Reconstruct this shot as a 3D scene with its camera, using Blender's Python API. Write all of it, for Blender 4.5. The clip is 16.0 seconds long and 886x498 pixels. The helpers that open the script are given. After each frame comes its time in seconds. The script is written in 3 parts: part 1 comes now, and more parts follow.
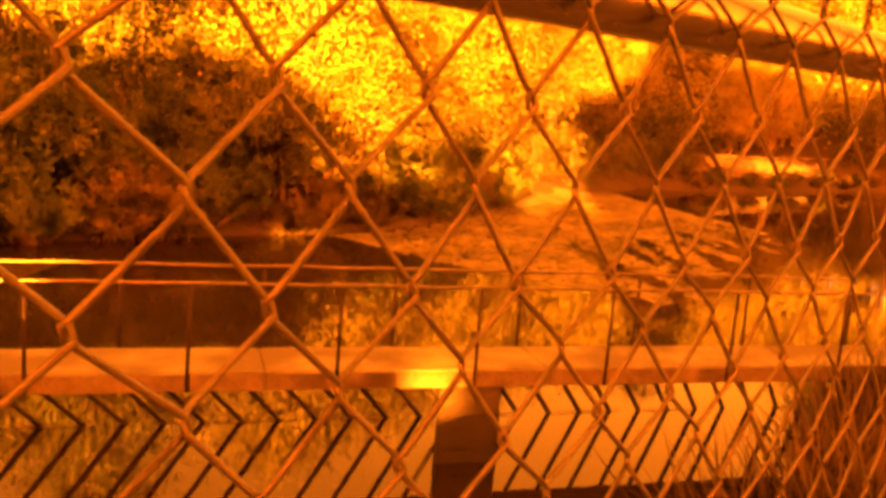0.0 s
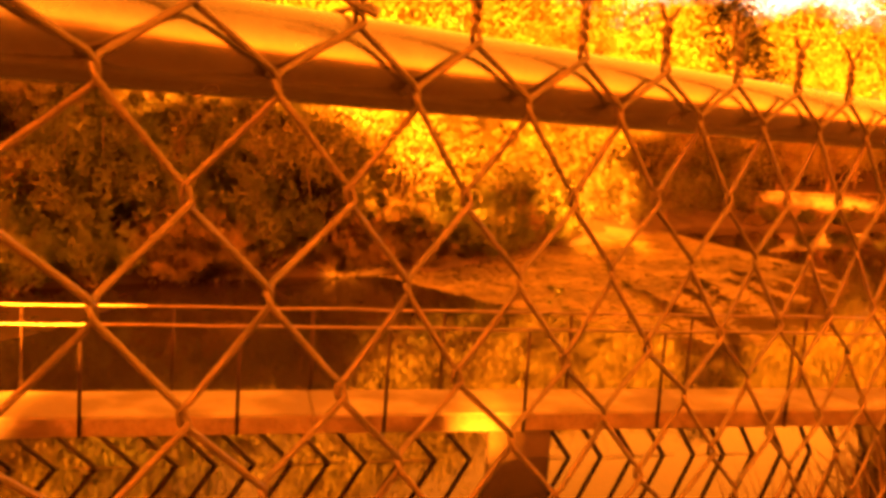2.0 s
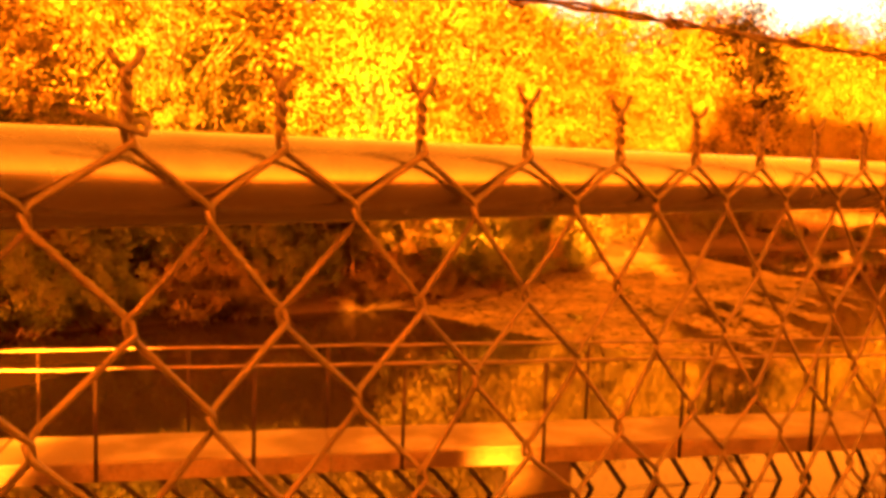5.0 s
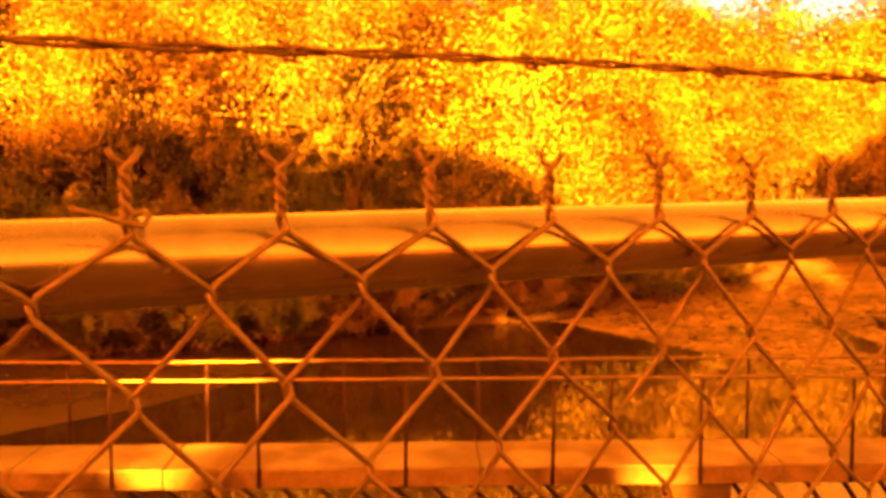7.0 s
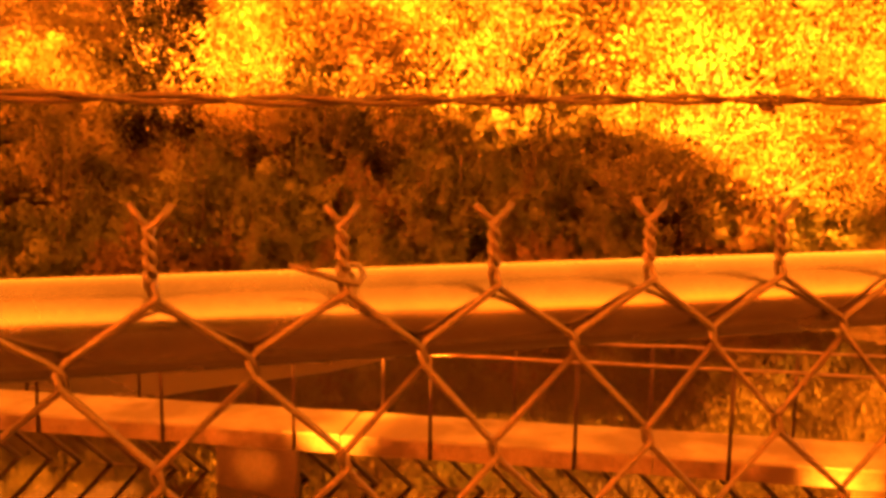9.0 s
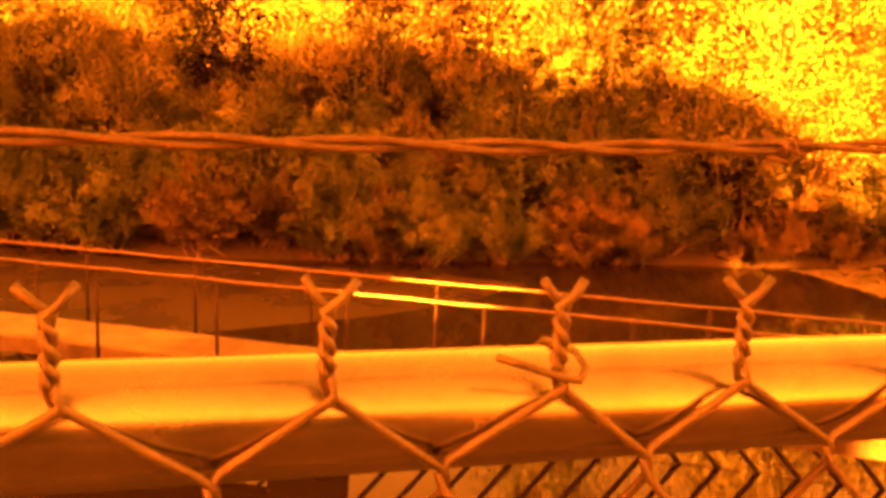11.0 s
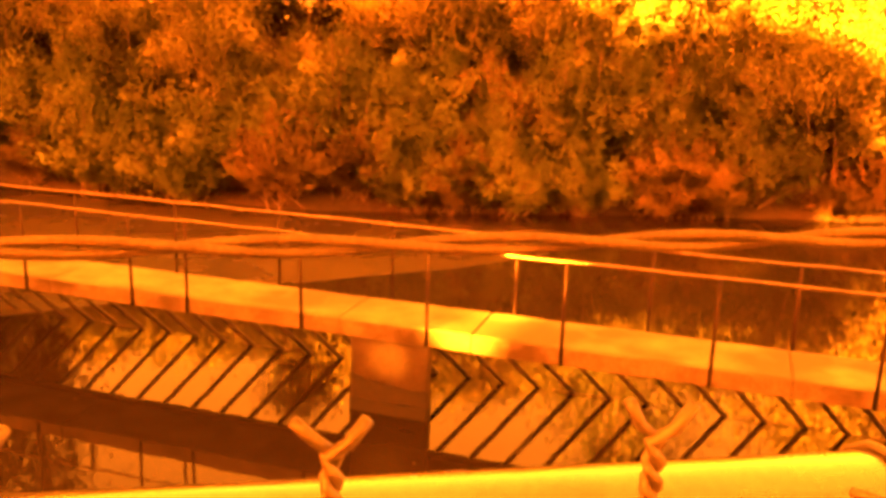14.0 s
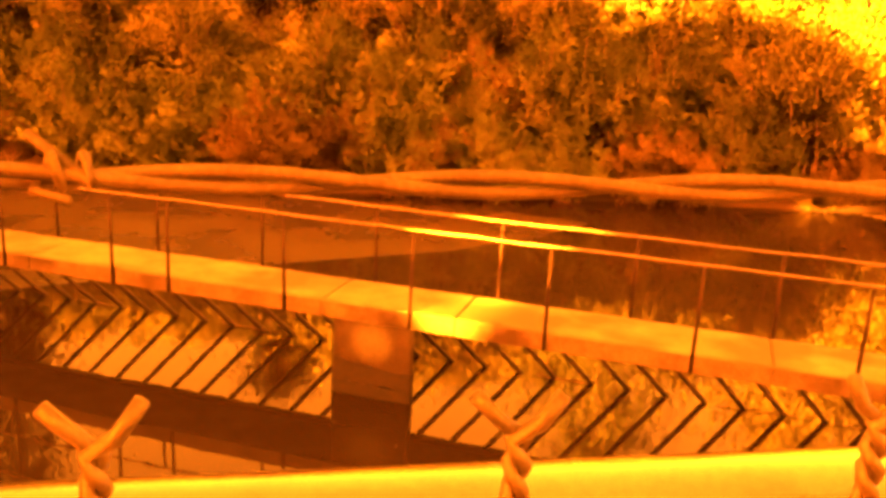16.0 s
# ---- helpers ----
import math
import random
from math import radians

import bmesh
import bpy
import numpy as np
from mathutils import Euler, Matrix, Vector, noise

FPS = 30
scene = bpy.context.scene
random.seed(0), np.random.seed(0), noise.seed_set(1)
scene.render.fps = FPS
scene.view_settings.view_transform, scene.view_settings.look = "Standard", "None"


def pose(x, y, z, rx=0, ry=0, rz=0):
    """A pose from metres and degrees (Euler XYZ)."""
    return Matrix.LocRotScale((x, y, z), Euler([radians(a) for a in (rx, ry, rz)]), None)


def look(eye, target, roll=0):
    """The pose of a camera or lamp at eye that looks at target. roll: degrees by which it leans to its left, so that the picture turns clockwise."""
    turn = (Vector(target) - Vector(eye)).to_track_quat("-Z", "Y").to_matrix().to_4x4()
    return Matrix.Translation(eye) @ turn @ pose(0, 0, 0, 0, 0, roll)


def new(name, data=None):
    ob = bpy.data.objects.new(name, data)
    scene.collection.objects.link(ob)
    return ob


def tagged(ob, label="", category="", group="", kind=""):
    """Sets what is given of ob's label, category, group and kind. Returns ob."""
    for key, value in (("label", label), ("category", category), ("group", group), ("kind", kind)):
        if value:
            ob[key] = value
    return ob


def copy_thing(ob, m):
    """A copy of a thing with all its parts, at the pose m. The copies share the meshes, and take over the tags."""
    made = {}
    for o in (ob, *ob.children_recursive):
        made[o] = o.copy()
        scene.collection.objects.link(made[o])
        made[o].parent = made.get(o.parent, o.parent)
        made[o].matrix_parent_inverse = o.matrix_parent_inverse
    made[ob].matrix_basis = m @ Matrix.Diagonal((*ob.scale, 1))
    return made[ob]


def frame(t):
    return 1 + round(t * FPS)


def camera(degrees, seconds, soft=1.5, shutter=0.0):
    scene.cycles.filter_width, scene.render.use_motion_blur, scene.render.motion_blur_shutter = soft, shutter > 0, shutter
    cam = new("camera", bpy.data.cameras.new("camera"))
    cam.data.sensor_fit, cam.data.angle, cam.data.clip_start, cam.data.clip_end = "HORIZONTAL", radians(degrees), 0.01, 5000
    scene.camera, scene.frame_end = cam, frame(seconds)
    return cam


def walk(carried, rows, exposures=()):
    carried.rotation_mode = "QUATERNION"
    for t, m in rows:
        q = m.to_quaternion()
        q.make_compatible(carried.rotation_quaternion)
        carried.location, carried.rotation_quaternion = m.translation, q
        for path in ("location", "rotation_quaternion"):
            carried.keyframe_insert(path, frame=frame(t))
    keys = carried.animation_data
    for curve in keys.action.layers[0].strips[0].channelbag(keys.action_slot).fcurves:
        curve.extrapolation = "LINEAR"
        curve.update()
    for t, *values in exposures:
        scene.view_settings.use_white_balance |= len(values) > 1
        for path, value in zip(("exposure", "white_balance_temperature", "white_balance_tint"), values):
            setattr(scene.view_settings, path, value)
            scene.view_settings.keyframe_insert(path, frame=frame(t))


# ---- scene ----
# camera: x along the fence, y across the water, z up; the fence stands on the x axis
PATH = [
    (0, -0.2347, -0.3079, 1.9235, -48.752, -9.906, -4.541),
    (0.5, -0.2342, -0.3132, 1.9329, -48.221, -10.040, -4.470),
    (1, -0.2213, -0.3225, 1.9423, -47.421, -9.298, -4.208),
    (1.5, -0.2058, -0.3344, 1.9470, -47.153, -8.766, -3.966),
    (2, -0.1978, -0.3478, 1.9554, -45.443, -7.589, -3.624),
    (2.5, -0.1909, -0.3528, 1.9630, -45.139, -7.181, -3.166),
    (3, -0.1757, -0.3532, 1.9707, -44.975, -7.836, -2.670),
    (3.5, -0.1585, -0.3559, 1.9766, -45.307, -6.995, -2.253),
    (5.8, -0.0779, -0.4067, 2.0082, -41.650, -4.853, -1.002),
    (6, -0.0722, -0.4126, 2.0115, -40.447, -4.512, -0.738),
    (6.5, -0.0583, -0.4235, 2.0185, -37.776, -4.360, 0.126),
    (7, -0.0493, -0.4292, 2.0263, -34.428, -5.177, 0.022),
    (7.5, -0.0502, -0.4351, 2.0320, -31.309, -4.453, 0.977),
    (8, -0.0545, -0.4321, 2.0392, -28.220, -4.313, 0.557),
    (8.5, -0.0542, -0.4147, 2.0487, -25.078, -5.984, -0.279),
    (9, -0.0544, -0.3999, 2.0601, -23.131, -6.743, -0.603),
    (9.5, -0.0585, -0.3824, 2.0656, -21.857, -7.088, -1.168),
    (10, -0.0634, -0.3521, 2.0756, -20.885, -8.393, -1.790),
    (12.5, -0.1112, -0.2423, 2.1142, -18.595, -11.690, -3.001),
    (13, -0.1161, -0.2320, 2.1197, -18.289, -12.305, -3.094),
    (13.5, -0.1209, -0.2253, 2.1212, -16.615, -13.236, -2.329),
    (14, -0.1283, -0.2195, 2.1215, -14.715, -13.738, -1.783),
    (14.5, -0.1387, -0.2138, 2.1204, -13.863, -14.213, -1.778),
    (15, -0.1426, -0.2053, 2.1165, -13.485, -14.814, -2.087),
    (15.5, -0.1504, -0.1970, 2.1159, -13.739, -15.186, -2.343),
    (16, -0.1634, -0.1793, 2.1045, -15.711, -14.747, -2.997),
]
EXPOSURE = [(0, 4.86, 6500, 12), (3.5, 4.82, 6500, 12), (6, 4.78, 6500, 11), (7.5, 4.80, 6500, 15), (9, 4.79, 6500, 22), (10, 4.92, 6500, 22), (12.5, 5.74, 6500, 20), (14.5, 6.0, 6500, 14), (16, 6.04, 6500, 12)]
cam = camera(53.13, 16.0, soft=3.9)
walk(cam, [(t, pose(x, y, z, 90 + pitch, roll, yaw)) for t, x, y, z, yaw, pitch, roll in PATH], EXPOSURE)

# ---- light: low sun behind an added blocker, clear sky, all seen through an orange filter ----
SUN_AZ, SUN_EL = 232.0, 8.0
FILTER = (1.0, 0.125, 0.003)
world = bpy.data.worlds.new("sky_world")
scene.world = world
world.use_nodes = True
wn = world.node_tree
wn.nodes.clear()
sky = wn.nodes.new("ShaderNodeTexSky")
sky.sky_type, sky.sun_disc = "NISHITA", False
sky.sun_elevation, sky.sun_rotation = radians(SUN_EL), radians(SUN_AZ)
sky.dust_density = 1.0
tint = wn.nodes.new("ShaderNodeMix")
tint.data_type, tint.blend_type = "RGBA", "MULTIPLY"
tint.inputs[0].default_value = 1.0
tint.inputs[7].default_value = (*FILTER, 1)
bg = wn.nodes.new("ShaderNodeBackground")
bg.inputs[1].default_value = 0.15
wout = wn.nodes.new("ShaderNodeOutputWorld")
wn.links.new(sky.outputs[0], tint.inputs[6])
wn.links.new(tint.outputs[2], bg.inputs[0])
wn.links.new(bg.outputs[0], wout.inputs[0])

sun = new("sun", bpy.data.lights.new("sun", "SUN"))
sun.data.energy, sun.data.angle = 5.0, radians(0.65)
sun.data.color = (1.0, 0.205, 0.005)
sx, sy = math.sin(radians(SUN_AZ)), math.cos(radians(SUN_AZ))
sun.matrix_world = look((60 * sx, 60 * sy, 60 * math.tan(radians(SUN_EL))), (0, 0, 0))

# ---- materials ----
def nodes_of(name):
    m = bpy.data.materials.new(name)
    m.use_nodes = True
    nt = m.node_tree
    return m, nt, nt.nodes["Principled BSDF"]


def surface(name, dark, light, scale=4.0, rough=0.8, metal=0.0, bump=0.3, fine=40.0, spread=0.0, stain=None, bump_dist=0.01):
    """Two colours mixed by a coarse and a fine noise, with fine relief; spread varies whole pieces."""
    m, nt, bs = nodes_of(name)
    N, L = nt.nodes.new, nt.links.new
    co = N("ShaderNodeTexCoord")
    a, b = N("ShaderNodeTexNoise"), N("ShaderNodeTexNoise")
    a.inputs["Scale"].default_value, a.inputs["Detail"].default_value = scale, 6
    b.inputs["Scale"].default_value, b.inputs["Detail"].default_value = fine, 4
    L(co.outputs["Object"], a.inputs["Vector"])
    L(co.outputs["Object"], b.inputs["Vector"])
    mixv = N("ShaderNodeMath")
    mixv.operation = "MULTIPLY_ADD"
    mixv.inputs[1].default_value = 0.4
    L(b.outputs[0], mixv.inputs[0])
    half = N("ShaderNodeMath")
    half.operation = "MULTIPLY"
    half.inputs[1].default_value = 0.6
    L(a.outputs[0], half.inputs[0])
    L(half.outputs[0], mixv.inputs[2])
    ramp = N("ShaderNodeValToRGB")
    ramp.color_ramp.elements[0].position, ramp.color_ramp.elements[0].color = 0.36, (*dark, 1)
    ramp.color_ramp.elements[1].position, ramp.color_ramp.elements[1].color = 0.64, (*light, 1)
    L(mixv.outputs[0], ramp.inputs[0])
    col = ramp.outputs[0]
    if stain:
        c = N("ShaderNodeTexNoise")
        c.inputs["Scale"].default_value, c.inputs["Detail"].default_value = scale * 0.35, 8
        L(co.outputs["Object"], c.inputs["Vector"])
        r2 = N("ShaderNodeValToRGB")
        r2.color_ramp.elements[0].position, r2.color_ramp.elements[1].position = 0.5, 0.62
        L(c.outputs[0], r2.inputs[0])
        mx = N("ShaderNodeMix")
        mx.data_type = "RGBA"
        L(r2.outputs[0], mx.inputs[0])
        L(col, mx.inputs[6])
        mx.inputs[7].default_value = (*stain, 1)
        col = mx.outputs[2]
    if spread:
        info = N("ShaderNodeObjectInfo")
        hsv = N("ShaderNodeHueSaturation")
        mr = N("ShaderNodeMapRange")
        mr.inputs[3].default_value, mr.inputs[4].default_value = 1 - spread, 1 + spread
        L(info.outputs["Random"], mr.inputs[0])
        L(mr.outputs[0], hsv.inputs["Value"])
        L(col, hsv.inputs["Color"])
        col = hsv.outputs[0]
    L(col, bs.inputs["Base Color"])
    rr = N("ShaderNodeMapRange")
    rr.inputs[3].default_value, rr.inputs[4].default_value = max(0.02, rough - 0.12), min(1, rough + 0.12)
    L(a.outputs[0], rr.inputs[0])
    L(rr.outputs[0], bs.inputs["Roughness"])
    bs.inputs["Metallic"].default_value = metal
    bp = N("ShaderNodeBump")
    bp.inputs["Strength"].default_value, bp.inputs["Distance"].default_value = bump, bump_dist
    L(mixv.outputs[0], bp.inputs["Height"])
    L(bp.outputs[0], bs.inputs["Normal"])
    return m


def leafy(name, a, b, spread=0.25, through_light=0.35, up=0.14, out_xy=0.2):
    """Leaves: colour varies leaf by leaf and plant by plant, and some light comes through."""
    m = bpy.data.materials.new(name)
    m.use_nodes = True
    nt = m.node_tree
    nt.nodes.clear()
    N, L = nt.nodes.new, nt.links.new
    geo, info, co = N("ShaderNodeNewGeometry"), N("ShaderNodeObjectInfo"), N("ShaderNodeTexCoord")
    ns = N("ShaderNodeTexNoise")
    ns.inputs["Scale"].default_value, ns.inputs["Detail"].default_value = 0.7, 1
    L(co.outputs["Object"], ns.inputs["Vector"])
    add = N("ShaderNodeMath")
    add.operation = "MULTIPLY_ADD"
    add.inputs[1].default_value = 0.04
    L(geo.outputs["Random Per Island"], add.inputs[0])
    sc = N("ShaderNodeMath")
    sc.operation = "MULTIPLY"
    sc.inputs[1].default_value = 0.9
    L(ns.outputs[0], sc.inputs[0])
    L(sc.outputs[0], add.inputs[2])
    ramp = N("ShaderNodeValToRGB")
    ramp.color_ramp.elements[0].position, ramp.color_ramp.elements[0].color = 0.40, (*a, 1)
    ramp.color_ramp.elements[1].position, ramp.color_ramp.elements[1].color = 0.66, (*b, 1)
    L(add.outputs[0], ramp.inputs[0])
    hsv, mr = N("ShaderNodeHueSaturation"), N("ShaderNodeMapRange")
    mr.inputs[3].default_value, mr.inputs[4].default_value = 1 - spread, 1 + spread
    L(info.outputs["Random"], mr.inputs[0])
    L(mr.outputs[0], hsv.inputs["Value"])
    L(ramp.outputs[0], hsv.inputs["Color"])
    di, tr, mx, out = N("ShaderNodeBsdfDiffuse"), N("ShaderNodeBsdfTranslucent"), N("ShaderNodeMixShader"), N("ShaderNodeOutputMaterial")
    # leaves share their clump's facing, so that crowns read as rounded masses
    wob = N("ShaderNodeTexNoise")
    wob.inputs["Scale"].default_value, wob.inputs["Detail"].default_value = 1.15, 0.4
    L(co.outputs["Object"], wob.inputs["Vector"])
    cen, big, small, total, unit = (N("ShaderNodeVectorMath") for _ in range(5))
    cen.operation, big.operation, small.operation, total.operation, unit.operation = "SUBTRACT", "SCALE", "SCALE", "ADD", "NORMALIZE"
    cen.inputs[1].default_value = (0.5, 0.5, 0.5 - up)
    L(wob.outputs["Color"], cen.inputs[0])
    L(cen.outputs[0], big.inputs[0])
    big.inputs["Scale"].default_value = 2.1
    L(geo.outputs["Normal"], small.inputs[0])
    small.inputs["Scale"].default_value = 0.07
    L(big.outputs[0], total.inputs[0])
    L(small.outputs[0], total.inputs[1])
    # and face outwards from the plant's middle
    outw, both = N("ShaderNodeVectorMath"), N("ShaderNodeVectorMath")
    outw.operation, both.operation = "MULTIPLY", "ADD"
    outw.inputs[1].default_value = (out_xy, out_xy, out_xy * 0.3)
    turn = N("ShaderNodeVectorTransform")
    turn.vector_type, turn.convert_from, turn.convert_to = "VECTOR", "OBJECT", "WORLD"
    L(co.outputs["Object"], outw.inputs[0])
    L(outw.outputs[0], turn.inputs[0])
    L(total.outputs[0], both.inputs[0])
    L(turn.outputs[0], both.inputs[1])
    L(both.outputs[0], unit.inputs[0])
    L(unit.outputs[0], di.inputs["Normal"])
    L(hsv.outputs[0], di.inputs[0])
    L(hsv.outputs[0], tr.inputs[0])
    mx.inputs[0].default_value = through_light
    L(di.outputs[0], mx.inputs[1])
    L(tr.outputs[0], mx.inputs[2])
    L(mx.outputs[0], out.inputs[0])
    return m


SOIL = surface("soil", (0.035, 0.025, 0.015), (0.10, 0.072, 0.042), 0.5, 0.95, bump=0.6, fine=9, bump_dist=0.05)
MUD = surface("wet_mud", (0.035, 0.026, 0.018), (0.075, 0.058, 0.04), 0.8, 0.28, bump=0.4, fine=12)
CONCRETE = surface("worn_concrete", (0.19, 0.185, 0.145), (0.36, 0.35, 0.27), 2.5, 0.9, bump=0.35, fine=60, stain=(0.17, 0.15, 0.12))
# Darker than the deck: the near face's shade is put into its grime colour.
FASCIA = surface("grimy_shaded_concrete", (0.11, 0.09, 0.07), (0.25, 0.215, 0.17), 3.5, 0.9, bump=0.5, fine=55, stain=(0.07, 0.055, 0.04))
# Pier and beam shade below the deck is darkened into the damp colour.
DAMP = surface("shaded_damp_concrete", (0.026, 0.02, 0.014), (0.085, 0.066, 0.048), 2.0, 0.85, bump=0.4, fine=45, stain=(0.08, 0.07, 0.05))
WETBAND = surface("wet_algae", (0.008, 0.006, 0.004), (0.020, 0.016, 0.011), 4, 0.85, bump=0.4, fine=40)
RUSTY = surface("rusty_steel", (0.022, 0.014, 0.010), (0.058, 0.036, 0.026), 9, 0.5, 0.6, bump=0.2, fine=90)
RAILSTEEL = surface("handrail_steel", (0.20, 0.165, 0.14), (0.34, 0.285, 0.245), 7, 0.33, 0.9, bump=0.1, fine=120, bump_dist=0.002)
BARMAT = surface("wet_rack_bar", (0.03, 0.024, 0.018), (0.07, 0.055, 0.04), 5, 0.6, 0.2, bump=0.3, fine=60)
GALV = surface("galvanised_rail", (0.42, 0.41, 0.36), (0.54, 0.53, 0.46), 30, 0.24, 1.0, bump=0.06, fine=400, stain=(0.36, 0.33, 0.29), bump_dist=0.001)
WIRE = surface("galvanised_wire", (0.125, 0.118, 0.09), (0.225, 0.215, 0.165), 60, 0.5, 0.6, bump=0.15, fine=900, bump_dist=0.0006)
BARBMAT = surface("weathered_barbed_wire", (0.10, 0.083, 0.05), (0.20, 0.175, 0.115), 80, 0.6, 0.5, bump=0.2, fine=900, bump_dist=0.0006)
BARK = surface("bark", (0.12, 0.09, 0.06), (0.26, 0.21, 0.15), 3, 0.9, bump=0.6, fine=25, spread=0.25)
PALEBARK = surface("pale_bark", (0.22, 0.19, 0.14), (0.36, 0.32, 0.25), 3, 0.85, bump=0.4, fine=25)
LEAF_OLIVE = leafy("olive_leaves", (0.19, 0.23, 0.075), (0.41, 0.475, 0.16), 0.3, 0.45)
LEAF_RUST = leafy("rust_leaves", (0.22, 0.178, 0.072), (0.46, 0.375, 0.145), 0.3, 0.42)
LEAF_DARK = leafy("dark_leaves", (0.14, 0.150, 0.05), (0.335, 0.345, 0.12), 0.3, 0.42)
# Hillside sunlight and crown shade are put into this pale colour range.
LEAF_SUNLIT = leafy("sunlit_leaves", (0.30, 0.29, 0.08), (0.66, 0.65, 0.2), 0.3, 0.5, 0.03, 0.32)
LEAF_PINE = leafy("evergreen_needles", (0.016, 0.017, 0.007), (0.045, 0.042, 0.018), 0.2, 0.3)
GRASS = leafy("dry_grass", (0.12, 0.09, 0.04), (0.30, 0.23, 0.11), 0.2, 0.3, 0.14, 0.0)

# water: dark and smooth, with a faint swell
WATER, wt, wb = nodes_of("still_water")
wb.inputs["Base Color"].default_value = (0.025, 0.018, 0.009, 1)
wb.inputs["Roughness"].default_value = 0.03
wb.inputs["IOR"].default_value = 1.33
wco = wt.nodes.new("ShaderNodeTexCoord")
wns = wt.nodes.new("ShaderNodeTexNoise")
wns.inputs["Scale"].default_value, wns.inputs["Detail"].default_value = 1.4, 3
wbp = wt.nodes.new("ShaderNodeBump")
wbp.inputs["Strength"].default_value, wbp.inputs["Distance"].default_value = 0.05, 0.05
wt.links.new(wco.outputs["Object"], wns.inputs["Vector"])
wt.links.new(wns.outputs[0], wbp.inputs["Height"])
wt.links.new(wbp.outputs[0], wb.inputs["Normal"])

# ---- mesh helpers ----
def tube(points, radii, sides=8, cap=True, closed=False):
    """A swept round tube as (verts, faces)."""
    pts = [Vector(p) for p in points]
    n = len(pts)
    if not hasattr(radii, "__len__"):
        radii = [radii] * n
    V, Fc = [], []
    ref = None
    for i, p in enumerate(pts):
        a, b = pts[(i - 1) % n] if closed else pts[max(i - 1, 0)], pts[(i + 1) % n] if closed else pts[min(i + 1, n - 1)]
        t = (b - a).normalized()
        if ref is None:
            ref = Vector((0, 0, 1)) if abs(t.z) < 0.9 else Vector((1, 0, 0))
        s = t.cross(ref).normalized()
        ref = s.cross(t).normalized()
        for k in range(sides):
            w = 2 * math.pi * k / sides
            V.append(p + (s * math.cos(w) + ref * math.sin(w)) * radii[i])
    for i in range(n if closed else n - 1):
        for k in range(sides):
            j = (i + 1) % n
            Fc.append((i * sides + k, i * sides + (k + 1) % sides, j * sides + (k + 1) % sides, j * sides + k))
    if cap and not closed:
        Fc.append(tuple(range(sides - 1, -1, -1)))
        Fc.append(tuple(range((n - 1) * sides, n * sides)))
    return V, Fc


def joined(pieces):
    V, Fc = [], []
    for v, f in pieces:
        o = len(V)
        V += v
        Fc += [tuple(i + o for i in q) for q in f]
    return V, Fc


def mesh_of(name, vf, material, smooth=True):
    me = bpy.data.meshes.new(name)
    me.from_pydata([tuple(v) for v in vf[0]], [], vf[1])
    me.materials.append(material)
    if smooth:
        me.polygons.foreach_set("use_smooth", [True] * len(me.polygons))
    me.update()
    return me


def part(name, vf, material, parent=None, label="", smooth=True):
    me = vf if isinstance(vf, bpy.types.Mesh) else mesh_of(name, vf, material, smooth)
    ob = new(name, me)
    if parent is not None:
        ob.parent = parent
    if label:
        ob["label"] = label
    return ob


def box(cx, cy, cz, sx, sy, sz, bevel=0.01, cuts=0, rough=0.0, seed=0):
    """A bevelled block, its faces cut and roughened if asked."""
    bm = bmesh.new()
    bmesh.ops.create_cube(bm, size=1)
    bmesh.ops.scale(bm, vec=(sx, sy, sz), verts=bm.verts)
    if cuts:
        bmesh.ops.subdivide_edges(bm, edges=[e for e in bm.edges if abs((e.verts[0].co - e.verts[1].co).x) > sx * 0.5], cuts=cuts)
    if bevel:
        bmesh.ops.bevel(bm, geom=[e for e in bm.edges if len(e.link_faces) == 2 and e.calc_face_angle(0) > 0.5], offset=bevel, segments=2, affect="EDGES")
    rnd = random.Random(seed)
    for v in bm.verts:
        if rough:
            v.co += Vector((0, rnd.uniform(-rough, rough), rnd.uniform(-rough, rough)))
        v.co += Vector((cx, cy, cz))
    bm.verts.index_update()
    out = [v.co.copy() for v in bm.verts], [tuple(v.index for v in f.verts) for f in bm.faces]
    bm.free()
    return out


def leaves(anchor, along, length, width, rng):
    """One flat, pointed leaf for each row of anchor, as arrays, pointing roughly along."""
    n = len(anchor)
    d = along + rng.normal(0, 0.55, (n, 3))
    d /= np.linalg.norm(d, axis=1)[:, None] + 1e-9
    s = np.cross(d, rng.normal(0, 1, (n, 3)))
    s /= np.linalg.norm(s, axis=1)[:, None] + 1e-9
    ln = (length * rng.uniform(0.6, 1.3, n))[:, None]
    wd = (width * rng.uniform(0.6, 1.3, n))[:, None]
    q = np.stack([anchor, anchor + d * ln * 0.5 + s * wd * 0.5, anchor + d * ln, anchor + d * ln * 0.5 - s * wd * 0.5], 1)
    return q.reshape(-1, 3)


def leaf_mesh(name, quads, material):
    me = bpy.data.meshes.new(name)
    n = len(quads) // 4
    me.vertices.add(n * 4)
    me.vertices.foreach_set("co", quads.astype(np.float32).ravel())
    me.loops.add(n * 4)
    me.loops.foreach_set("vertex_index", np.arange(n * 4, dtype=np.int32))
    me.polygons.add(n)
    me.polygons.foreach_set("loop_start", np.arange(0, n * 4, 4, dtype=np.int32))
    me.polygons.foreach_set("loop_total", np.full(n, 4, dtype=np.int32))
    me.materials.append(material)
    me.update()
    me.validate()
    return me


